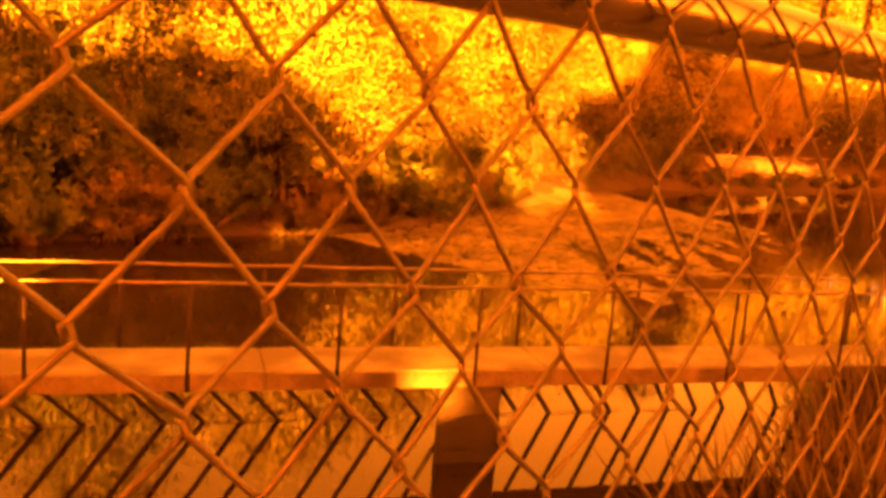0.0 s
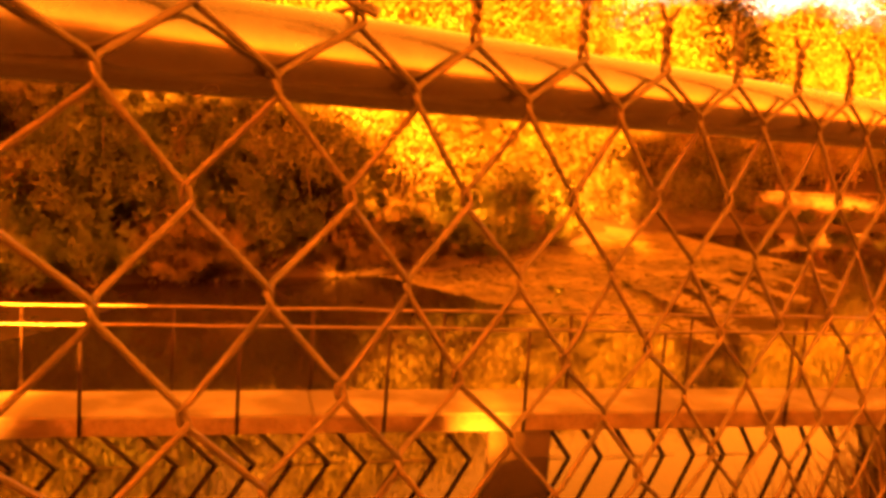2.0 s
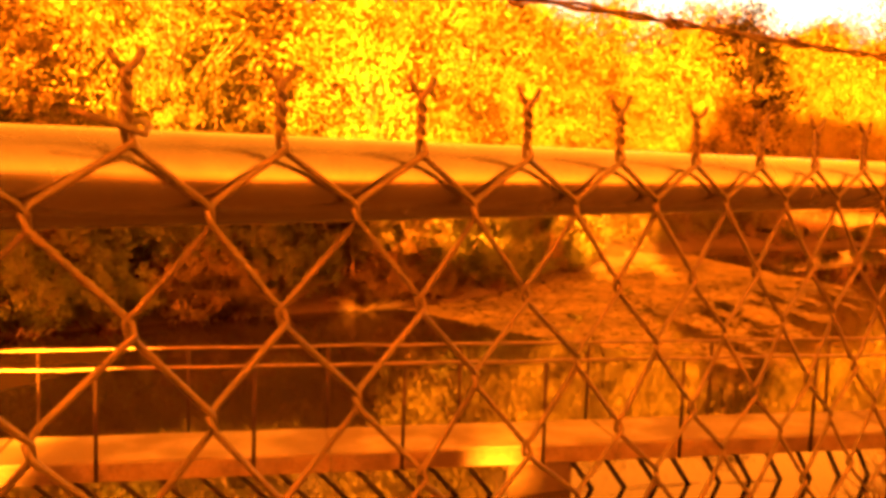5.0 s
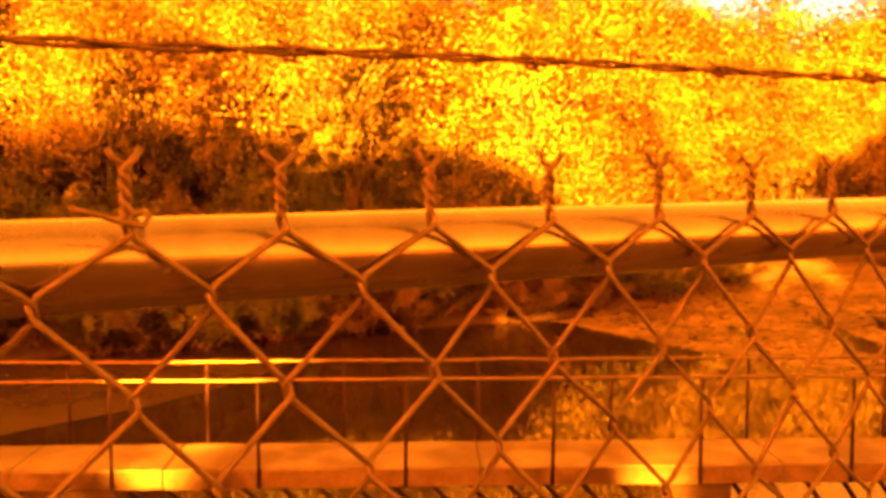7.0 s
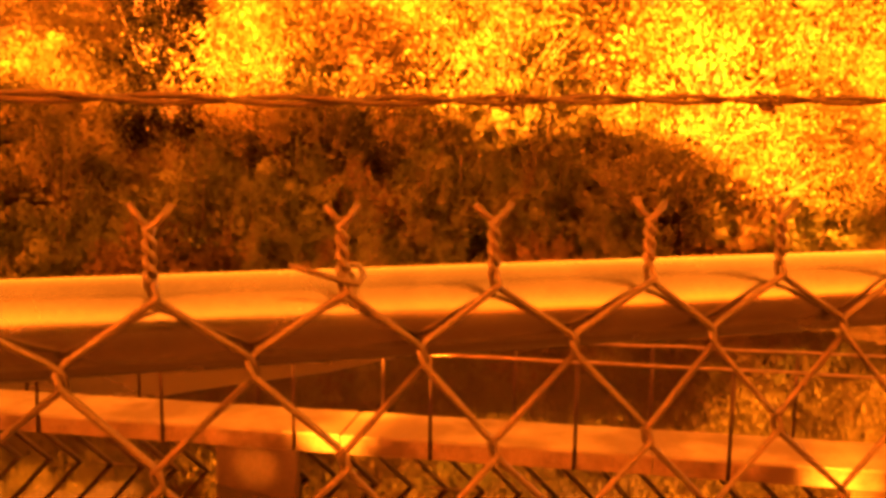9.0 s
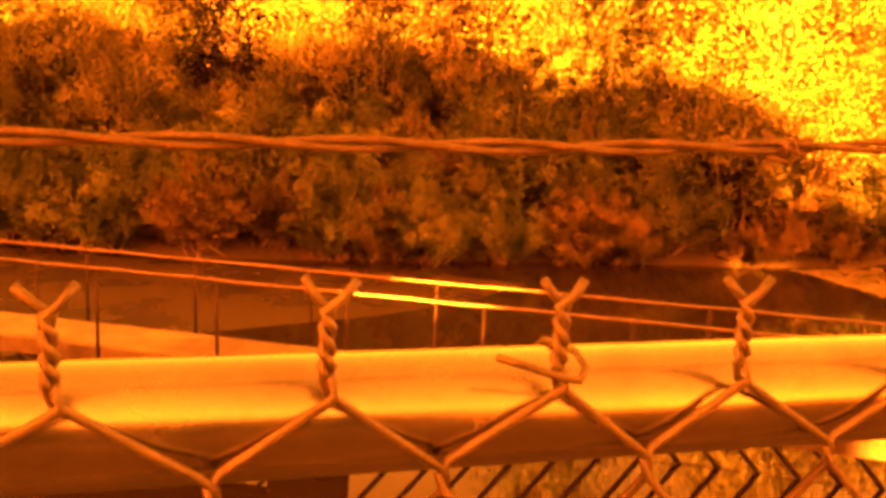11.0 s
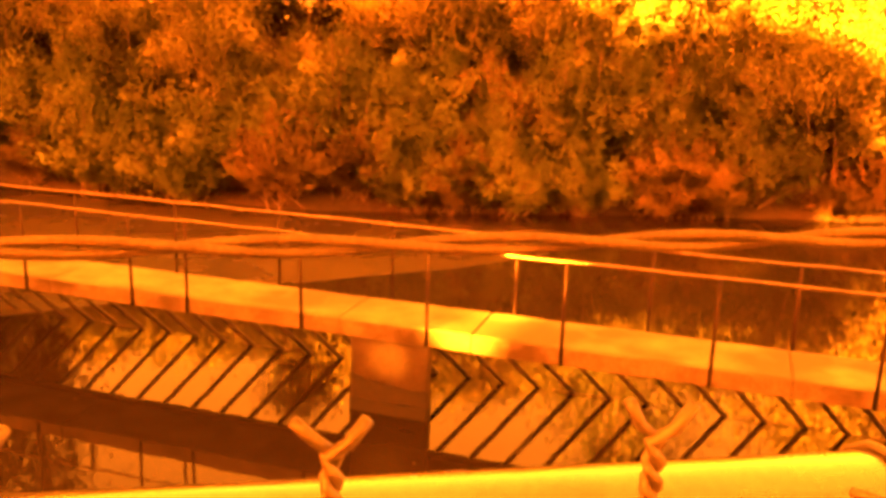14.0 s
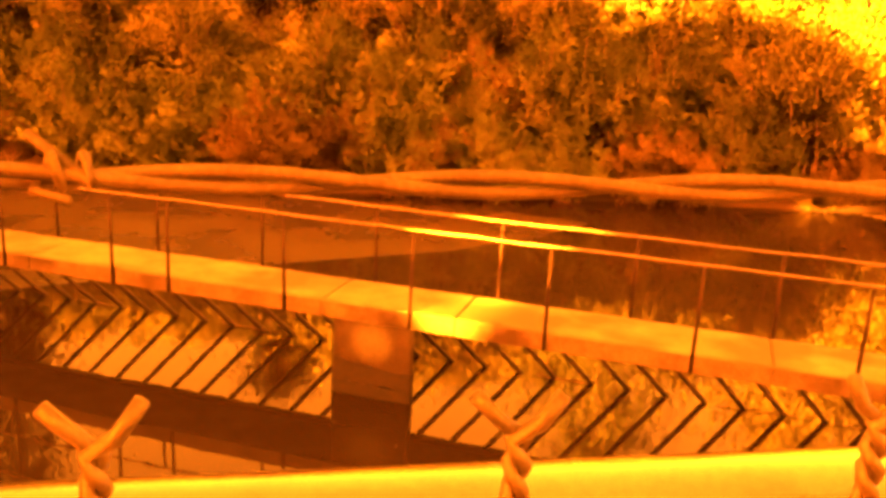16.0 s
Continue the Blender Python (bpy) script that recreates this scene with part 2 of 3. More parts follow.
# ---- ground: one sheet, with the river's bed, its banks and the hills ----
WATER_Z = -2.0
SHORE = [(-300, 70), (-60, 52), (-18, 30), (-5.6, 24.8), (-2.2, 22.2), (2.35, 19.9), (7.5, 19.0), (11, 18.4), (14.8, 17.4), (17.4, 17.2), (24, 18.8), (33.5, 20.4), (40.4, 21.5), (42.5, 19.6), (47.5, 18.2), (53.5, 16.9), (58, 15.8), (67, 8), (70, -20), (76, -300)]


def step(a, b, v):
    v = min(1, max(0, (v - a) / (b - a)))
    return v * v * (3 - 2 * v)


def shore_y(x):
    for (x0, y0), (x1, y1) in zip(SHORE, SHORE[1:]):
        if x0 <= x <= x1:
            return y0 + (y1 - y0) * (x - x0) / (x1 - x0)
    return SHORE[0][1] if x < 0 else SHORE[-1][1]


def near_edge(x):
    """The near bank's waterline."""
    return 3.4 - 1.1 * step(5, 8, x) + 0.25 * math.sin(x * 0.7) + (0.0 if x > -6 else (-6 - x) * 0.55)


def height(x, y):
    r = noise.noise(Vector((x * 0.12, y * 0.12, 0.3))) * 0.6 + noise.noise(Vector((x * 0.6, y * 0.6, 2.1))) * 0.12
    dn = near_edge(x) - y
    df = y - shore_y(x)
    if dn > 0:
        z = WATER_Z - 0.1 + 1.9 * step(-0.3, 2.6 + 1.5 * step(6, 3, x), dn) + 0.1
        z = z if dn < 4.2 else max(z, 0.0)
        z += r * step(3, 9, dn)
    elif df > 0:
        az = math.degrees(math.atan2(x, y))
        z = WATER_Z + 0.45 * step(0, 1.2, df) + (1.3 - 1.25 * step(42, 46, x) * step(66, 62, x) * step(7, 5, df)) * step(1, 8, df) + r * 0.4 * step(0.4, 4, df)
        top = 14.0 - 3.0 * step(40, 48, az) - 3.0 * step(48, 64, az) - 2.0 * step(62, 76, az)
        z += top * step(7, 52, df)
    else:
        z = WATER_Z - 0.8 * min(1, min(-dn, -df) / 1.5)
    return z


def stretched(n, near, far):
    s = np.linspace(-1, 1, n)
    return np.sign(s) * (near * np.abs(s) + (far - near) * np.abs(s) ** 3.2)


gx = 12 + stretched(190, 85, 900)
gy = 14 + stretched(190, 85, 900)
gv = [(float(x), float(y), height(float(x), float(y))) for y in gy for x in gx]
gn = len(gx)
gf = [(j * gn + i, j * gn + i + 1, (j + 1) * gn + i + 1, (j + 1) * gn + i) for j in range(gn - 1) for i in range(gn - 1)]
tagged(part("ground", (gv, gf), SOIL), "dark bare soil of the river banks and hillsides", "ground", kind="structure")

wv = [(-400, -400, WATER_Z), (400, -400, WATER_Z), (400, 400, WATER_Z), (-400, 400, WATER_Z)]
tagged(part("water", (wv, [(0, 1, 2, 3)]), WATER, smooth=False), "still dark river water mirroring trees and sky", "water", kind="structure")

# added glowing strip low over the hill, far behind everything, for white sky glare
SKYGLOW, sn, sb = nodes_of("sky_glare_strip")
sn.nodes.remove(sb)
em = sn.nodes.new("ShaderNodeEmission")
em.inputs[0].default_value, em.inputs[1].default_value = (1.0, 0.80, 0.48, 1), 0.115
sn.links.new(em.outputs[0], sn.nodes["Material Output"].inputs[0])
bv, bf = [], []
for i in range(25):
    az = radians(30 + i * 2.6)
    for el in (-1, 11.0):
        bv.append((700 * math.sin(az), 700 * math.cos(az), 700 * math.tan(radians(el))))
    if i:
        bf.append((2 * i - 2, 2 * i, 2 * i + 1, 2 * i - 1))
tagged(part("backdrop", (bv, bf), SKYGLOW), "added glowing strip for the white sky glare above the hill", "sky", kind="structure")

# unseen blocker added behind the fence: shades the near side, gaps cut sun patches
LD = Vector((-sx, -sy, 0))
LP = Vector((LD.y, -LD.x, 0))
RAY = (LD * math.cos(radians(SUN_EL)) - Vector((0, 0, math.sin(radians(SUN_EL))))).normalized()
BLOCKER_Q = -30.0


def blocker_piece(p0, p1, z0, z1):
    """A piece of the unseen sun blocker, drawn out along the sun's rays."""
    V = []
    for back in (0.0, -3.0):
        for p, z in ((p0, z0), (p1, z0), (p1, z1), (p0, z1)):
            V.append(LD * BLOCKER_Q + LP * p + Vector((0, 0, z)) + RAY * back)
    return V, [(0, 1, 2, 3), (7, 6, 5, 4), (0, 4, 5, 1), (1, 5, 6, 2), (2, 6, 7, 3), (3, 7, 4, 0)]


def on_blocker(u, z):
    """Where the ray through a place on the walkway's near face crosses the sun blocker."""
    w = Vector((3.2765, 7.6439, z)) + Vector((math.cos(radians(-32.717)), math.sin(radians(-32.717)), 0)) * u
    k = (w.dot(LD) - BLOCKER_Q) / RAY.dot(LD)
    w -= RAY * k
    return w.dot(LP), w.z


gaps = []
for u0, u1, z0, z1 in ((-1.40, -1.18, -1.02, -0.70), (-1.18, -0.92, -1.16, -0.64), (-0.92, -0.72, -1.1, -0.78), (-1.35, 0.08, -0.22, 0.18), (3.70, 4.15, -1.4, -0.92), (4.12, 4.22, -1.42, -0.95), (-1.95, -1.83, -1.39, -1.29)):
    (pa, za), (pb, zb) = on_blocker(u0, z0), on_blocker(u1, z1)
    gaps.append((min(pa, pb), max(pa, pb), min(za, zb), max(za, zb)))
gaps += [(12.6, 15.2, 11.05, 11.3), (15.8, 18.3, 10.9, 11.3), (18.6, 22.3, 10.8, 11.35)]
edges = sorted({-75 + 0.75 * i for i in range(201)} | {e for g in gaps for e in g[:2]})
CREST_P = (-40, -22, -18.3, -16.7, -14.3, -11.3, -9.0, -6.5, -4.6, -4.2, -1.9, -1.7, 0.3, 0.5, 4.4, 4.7, 7.0, 8.5, 40)
CREST_Z = (10.5, 10.2, 11.0, 9.8, 11.0, 9.6, 11.0, 10.2, 9.4, 7.5, 7.5, 9.2, 9.2, 6.9, 6.9, 13.0, 14.5, 17.0, 17.0)
rb = random.Random(4)
blocks = []
for p0, p1 in zip(edges, edges[1:]):
    mid = (p0 + p1) / 2
    topz = float(np.interp(mid, CREST_P, CREST_Z)) + rb.uniform(-0.45, 0.45)
    low = -3.0
    for g in sorted((g for g in gaps if g[0] - 1e-6 <= p0 and p1 <= g[1] + 1e-6), key=lambda g: g[2]):
        blocks.append(blocker_piece(p0, p1, low, g[2]))
        low = g[3]
    blocks.append(blocker_piece(p0, p1, low, topz))
tagged(part("tree_belt", joined(blocks), LEAF_DARK, smooth=False), "unseen sun blocker with gaps, added behind the fence", "wood", kind="structure")

# ---- walkway: u along it, n across, from the first near post ----
UA = radians(-32.717)
U, Nn = Vector((math.cos(UA), math.sin(UA), 0)), Vector((-math.sin(UA), math.cos(UA), 0))
ORG = Vector((3.2765, 7.6439, 0))
WALK = Matrix.Translation(ORG) @ Matrix.Rotation(UA, 4, "Z")
DECK_Z, SLAB_B, RAIL_Z = -0.935, -1.135, -0.056
POSTS_N = [-9.6, -8.15, -6.65, -5.111, -4.366, -2.902, -1.443, 0.0, 1.449, 2.913, 4.402, 5.938, 7.512, 9.05, 10.6]
POSTS_F = [-9.6, -8.1, -6.6, -5.1, -3.64, -2.17, -0.7, 0.77, 2.23, 3.685, 5.2, 6.73, 8.3, 9.9]

walkway = tagged(new("walkway"), "narrow concrete footbridge deck with stained, shade-toned fascia above the water", "footbridge")
walkway.matrix_world = WALK
JOINTS = [-14.0, -10.2, -6.3, -2.45, -0.95, 2.2, 5.25, 8.6, 12.0]
for i, (a, b) in enumerate(zip(JOINTS, JOINTS[1:])):
    part("slab", box((a + b) / 2, 0.42, (DECK_Z + SLAB_B) / 2, b - a - 0.005, 0.84, DECK_Z - SLAB_B, 0.012, 14, 0.004, i), CONCRETE, walkway, smooth=False)
    part("fascia", box((a + b) / 2, -0.002, (DECK_Z + SLAB_B) / 2 - 0.006, b - a - 0.016, 0.012, DECK_Z - SLAB_B - 0.03, 0.003, 14, 0.0015, i + 40), FASCIA, walkway, "mottled concrete edge, grime and shade in its colour", smooth=False)
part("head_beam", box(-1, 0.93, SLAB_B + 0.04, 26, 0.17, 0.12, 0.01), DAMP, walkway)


# Tide stain, with shade low on the pier put into its colour.
TIDE = surface("shaded_tide_concrete", (0.010, 0.008, 0.006), (0.030, 0.023, 0.016), 3.0, 0.88, bump=0.4, fine=45)


def pier_ring(u0, u1, grow):
    """The pier's outline: a broad front with rounded corners, drawn in towards the back."""
    r, taper, back = 0.055, 0.27, 0.72
    ring = []
    for cu, a0 in ((u0 + r, 180), (u1 - r, 270)):
        for i in range(6):
            w = radians(a0 + 18 * i)
            ring.append((cu + (r + grow) * math.cos(w), 0.02 + r + (r + grow) * math.sin(w)))
        if a0 == 180:
            for i in range(1, 10):
                ring.append((u0 + r + (u1 - u0 - 2 * r) * i / 10, 0.02 - grow))
    for i in range(1, 7):
        f = i / 6
        ring.append((u1 + grow - taper * f, 0.02 + r + (back - r) * f))
    for i in range(7):
        f = 1 - i / 6
        ring.append((u0 - grow + taper * f, 0.02 + r + (back - r) * f + (0.001 if i == 0 else 0)))
    return ring


def pier_skin(ring, low, tops, cuts, rough, seed):
    rnd_ = random.Random(seed)
    n = len(ring)
    V = []
    for j in range(cuts + 1):
        for i, (x, y) in enumerate(ring):
            V.append((x + rnd_.uniform(-rough, rough), y + rnd_.uniform(-rough, rough), low + (tops[i] - low) * j / cuts))
    Fc = [(j * n + i, j * n + (i + 1) % n, (j + 1) * n + (i + 1) % n, (j + 1) * n + i) for j in range(cuts) for i in range(n)]
    Fc.append(tuple(range(cuts * n, (cuts + 1) * n)))
    return V, Fc


def pier(u0, u1, tide=0.37):
    p = tagged(new("pier"), "damp stained concrete pier, footbridge shade darkened into its colour", "pier", "footbridge piers")
    p.matrix_world = WALK
    seed = int(u1 * 31)
    rp = random.Random(seed)
    ring = pier_ring(u0, u1, 0.0)
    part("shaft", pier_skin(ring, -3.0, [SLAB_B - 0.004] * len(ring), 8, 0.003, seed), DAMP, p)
    ring = pier_ring(u0, u1, 0.008)
    k = rp.uniform(0, 6)
    part("tide_mark", pier_skin(ring, -2.7, [WATER_Z + tide + 0.05 * math.sin(x * 5 + k) + rp.uniform(-0.02, 0.02) for x, y in ring], 2, 0.0, seed), TIDE, p, "damp tide stain with shade in its dark colour")
    ring = pier_ring(u0, u1, 0.014)
    part("wet_band", pier_skin(ring, -2.6, [WATER_Z + 0.15 + rp.uniform(-0.014, 0.014) for _ in ring], 2, 0.0, seed), WETBAND, p, "dark wet algae band at the waterline")
    return p


pier(4.05, 4.75, 0.52)
pier(-2.34, -1.41)
pier(10.0, 10.7)
pier(-9.9, -9.1)


def railing(name, us, n, base, label):
    r = tagged(new(name), label, "railing", "footbridge railings")
    r.matrix_world = WALK
    rnd = random.Random(len(us))
    for u in us:
        lean = rnd.uniform(-0.012, 0.012)
        part("post", tube([(u, n, base), (u + lean * 0.5, n, (base + RAIL_Z) / 2), (u + lean, n, RAIL_Z)], 0.019, 8), RUSTY, r)
    pts = []
    u = us[0] - 0.3
    while u < us[-1] + 0.3:
        pts.append((u, n + rnd.uniform(-0.006, 0.006), RAIL_Z + 0.02 + rnd.uniform(-0.007, 0.007)))
        u += 0.48
    part("top_rail", tube(pts, 0.0155, 10), RAILSTEEL, r, "bare steel pipe handrail")
    return r


railing("near_railing", POSTS_N, -0.022, SLAB_B + 0.01, "thin rusty steel post railing bolted to the fascia")
railing("far_railing", POSTS_F, 0.862, DECK_Z - 0.16, "thin rusty steel post railing along the upstream edge")

rack = tagged(new("trash_rack"), "row of slanting dark bars under the footbridge", "bar screen")
rack.matrix_world = WALK
bar_mesh = None
top, low = Vector((-0.70, 0.98, SLAB_B + 0.0)), Vector((0.48, 1.72, -2.6))
for k in range(-27, 24):
    u = 0.38 + 0.43 * k
    if bar_mesh is None:
        bar_mesh = mesh_of("rack_bar", tube([top, top.lerp(low, 0.5), low], 0.033, 6), BARMAT)
    b = part("rack_bar", bar_mesh, BARMAT, rack)
    b.location = (u, 0, 0)
rr = random.Random(8)
u = -12.0
while u < 10:
    ln = rr.uniform(0.3, 1.1)
    part("snagged_twig", tube([(u + ln * f, 1.40 + rr.uniform(-0.03, 0.03), WATER_Z + 0.008 + rr.uniform(0, 0.012)) for f in (0, 0.35, 0.7, 1)], [0.004, 0.007, 0.006, 0.003], 5), BARK, rack, "thin twig caught at the waterline")
    u += ln + rr.uniform(0.2, 1.6)

# low silt bar that dulls the water behind the footbridge
sv = []
for x, y in ((-16, 21), (-8, 16), (-3, 13.0), (0.4, 13.9), (2.4, 14.3), (4.2, 14.6), (6.1, 15.3), (8.0, 16.6), (6, 18.2), (0, 20.4), (-8, 25)):
    sv.append((x, y, WATER_Z + 0.006))
tagged(part("silt_bar", (sv, [tuple(range(len(sv)))]), MUD, smooth=False), "flat wet silt bar just breaking the surface", "silt", kind="structure")

# pale sand left dry along the far waterline
SAND = surface("damp_sand", (0.09, 0.07, 0.05), (0.19, 0.155, 0.11), 1.2, 0.85, bump=0.5, fine=16, bump_dist=0.02)
bv, bf = [], []
for i in range(45):
    x = 17.0 + i * 0.42
    wide = 1.3 * step(16.5, 20, x) * step(35.5, 30, x) + 0.06
    for j in range(5):
        y = shore_y(x) - 0.25 + (wide + 0.12 * math.sin(x * 1.9)) * j / 4
        bv.append((x, y, WATER_Z + 0.012 + 0.085 * j * min(1, wide) + (0.012 * math.sin(x * 2.3 + j) if j else 0)))
    if i:
        for j in range(4):
            k = 5 * i + j
            bf.append((k - 5, k, k + 1, k - 4))
tagged(part("sand_bank", (bv, bf), SAND), "narrow strip of damp sand along the far shore", "sand", kind="structure")

# pale leaf sheet painting in tree reflections, thinning out from the far shore
MAT = surface("painted_reflection", (0.085, 0.072, 0.026), (0.36, 0.31, 0.104), 0.75, 0.7, bump=0.2, fine=2.6)
rng = np.random.default_rng(41)
mp = []
while len(mp) < 20000:
    x = rng.uniform(15.6, 36.0)
    d = rng.uniform(0.0, 1.0) ** 0.9 * 10.0 * step(14.8, 16.8, x) * step(37, 29, x) + 0.3 * step(24, 18, x)
    across, along = 0.71 * (x - shore_y(x) + d), 0.71 * (x + shore_y(x) - d)
    patch = noise.noise(Vector((across * 1.3, along * 0.3, 7.0))) + 0.6 * noise.noise(Vector((across * 3.4, along * 0.7, 1.0)))
    if patch > -0.95 + 0.125 * d:
        mp.append((x, shore_y(x) - d, WATER_Z + 0.006))
mp = np.array(mp)
ml = leaves(mp, rng.normal(0, 1, mp.shape) * np.array([1, 1, 0.02]), 0.28, 0.2, rng)
ml[:, 2] = WATER_Z + 0.006 + np.clip((ml[:, 2] - WATER_Z - 0.006) * 0.06, -0.004, 0.02)
tagged(part("reflection_sheet", leaf_mesh("reflection_sheet", ml, MAT), MAT), "pale leaf sheet painting in tree reflections off the far shore", "water plants", kind="stuff")

# far concrete block at the head of the pond
blk = tagged(new("concrete_abutment"), "low pale concrete abutment at the far waterside", "abutment")
blk.matrix_world = Matrix.Translation((54.4, 20.75, 0)) @ Matrix.Rotation(radians(-10.7), 4, "Z")
part("wall", box(0, 0.3, -1.25, 13.6, 1.2, 1.75, 0.05, 12, 0.025, 3), FASCIA, blk)
part("ledge", box(2.6, -0.45, -1.68, 8.2, 0.5, 0.75, 0.05, 10, 0.03, 4), FASCIA, blk)
part("coping", box(0, 0.25, -0.36, 13.7, 1.4, 0.14, 0.04, 10, 0.02, 6), FASCIA, blk)

# ---- chain-link fence close to the camera ----
KX = {-3: -0.233, -2: -0.155, -1.5: -0.111, -1: -0.0765, -0.5: -0.0385, 0: -0.0006, 0.5: 0.034, 1: 0.067, 1.5: 0.107, 2: 0.1445, 2.5: 0.181, 3: 0.2175, 3.5: 0.2588, 4: 0.295}
ROWZ = [1.8286, 1.7952, 1.752, 1.7083, 1.6633]


def knot_x(c):
    if c in KX:
        return KX[c]
    if c > 4:
        return 0.295 + (c - 4) * 0.0765
    if c < -3:
        return -0.233 + (c + 3) * 0.077
    return (knot_x(c - 0.5) + knot_x(c + 0.5)) / 2


def row_z(r):
    return ROWZ[r] if r < len(ROWZ) else ROWZ[-1] - (r - 4) * 0.0415


def slack(r, c):
    """How far the stretched mesh has slipped sideways and down at a knot."""
    ease = min(1.0, max(0.0, c / 1.5))
    low = 0.0012 * min(2.0, max(0.0, -c)) * min(1.0, max(0.0, r - 3.0))
    return low + 0.0024 * min(4.0, max(0.0, c)) * min(1.6, max(0.0, (r - 1) / 2.6)), -0.0038 * ease * min(1.0, max(0.0, (r - 1) / 2))


FENCE = pose(0.0516, -0.0476, 0.1756, 0, 0, -5.272)
fence = tagged(new("chain_link_fence"), "galvanised chain-link fence with twisted top points", "fence")
fence.matrix_world = FENCE
WR = 0.00165
NROW = 41
rnd = random.Random(5)
for half in range(-22, 44):
    c0 = half / 2
    even_c, odd_c = (c0, c0 + 0.5) if half % 2 == 0 else (c0 + 0.5, c0)
    side = 1 if odd_c > even_c else -1
    pts = []
    # the twisted top end, a helix round the knot, then a tip that bends out
    kx, kz = knot_x(even_c), row_z(0)
    tl = rnd.uniform(0.9, 1.25)
    tipx = -side * 0.0075 * rnd.uniform(0.85, 1.2)
    pts.append((kx + tipx, 0.001 * side, kz + 0.0235 + 0.0072 * tl))
    pts.append((kx + tipx * 0.45, 0.0015 * side, kz + 0.0255))
    for i in range(9):
        w = i / 8 * 3.3 * math.pi + (0 if side > 0 else math.pi)
        pts.append((kx + 0.0017 * math.cos(w), 0.0017 * math.sin(w), kz + 0.0215 - 0.0195 * i / 8))
    for r in range(0, NROW):
        c = even_c if r % 2 == 0 else odd_c
        sx_, sz_ = slack(r, c)
        z = row_z(r) + sz_
        out = side if r % 2 else -side
        x = knot_x(c) + sx_ + out * 0.0012
        if r:
            pts.append((x - out * 0.004, -0.0016 * side, z + 0.0042))
        pts.append((x, 0.0004 * side, z))
        if r < NROW - 1:
            pts.append((x + (0.0014 if out > 0 else 0.0016), 0.0018 * side, z - 0.0052))
    part("wire", tube(pts, WR, 6), WIRE, fence)
RAIL_R = 0.0208
part("top_rail", tube([(-3.0 + i * 0.5, 0.0245, 1.8085) for i in range(15)], RAIL_R, 28), GALV, fence, "smooth galvanised steel top rail")
for x in (-1.9, 2.6):
    part("fence_post", tube([(x, 0.055, -0.4), (x, 0.055, 1.0), (x, 0.055, 1.97)], 0.03, 16), GALV, fence)
# tie wire round the rail beside one knot
tw = [(-0.023, -0.003, 1.8350), (-0.012, -0.0045, 1.8318), (-0.002, -0.0055, 1.8283), (0.005, -0.005, 1.8268), (0.0085, -0.001, 1.8300), (0.0085, 0.008, 1.8325)]
for i in range(7):
    w = radians(95 - i * 26)
    tw.append((0.0075 - 0.0006 * i, 0.0245 + 0.0225 * math.cos(w), 1.8085 + 0.0225 * math.sin(w)))
part("tie_wire", tube(tw, 0.0014, 6), WIRE, fence, "twisted tie wire wrapped round the rail")

barbed = tagged(new("barbed_wire"), "rusty two-strand barbed wire stretched above the fence", "barbed wire")
barbed.matrix_world = FENCE


def barb_z(x):
    return 1.9015 + (0.022 * x if x > 0 else 0.0)


for ph in (0, math.pi):
    pts = []
    for i in range(460):
        x = -2.0 + i * 0.01
        w = 2 * math.pi * x / 0.092 + ph
        pts.append((x, 0.0015 * math.cos(w), barb_z(x) + 0.0015 * math.sin(w) + 0.0012 * math.sin(x * 9)))
    part("strand", tube(pts, 0.00125, 6), BARBMAT, barbed)
for x in (-0.95, -0.80, -0.66, -0.52, -0.38, -0.237, 0.072, 0.205, 0.34, 0.48, 0.62, 0.76, 0.90, 1.04, 1.2, 1.35):
    pts = [(x + 0.003, -0.0035, barb_z(x) - 0.0045)]
    for j in range(9):
        w = radians(250 + j * 85)
        pts.append((x - 0.003 + 0.0012 * j, 0.0034 * math.cos(w), barb_z(x) + 0.0034 * math.sin(w)))
    pts.append((x - 0.0045, 0.003, barb_z(x) + 0.0055))
    part("barb", tube(pts, 0.0010, 5), BARBMAT, barbed)

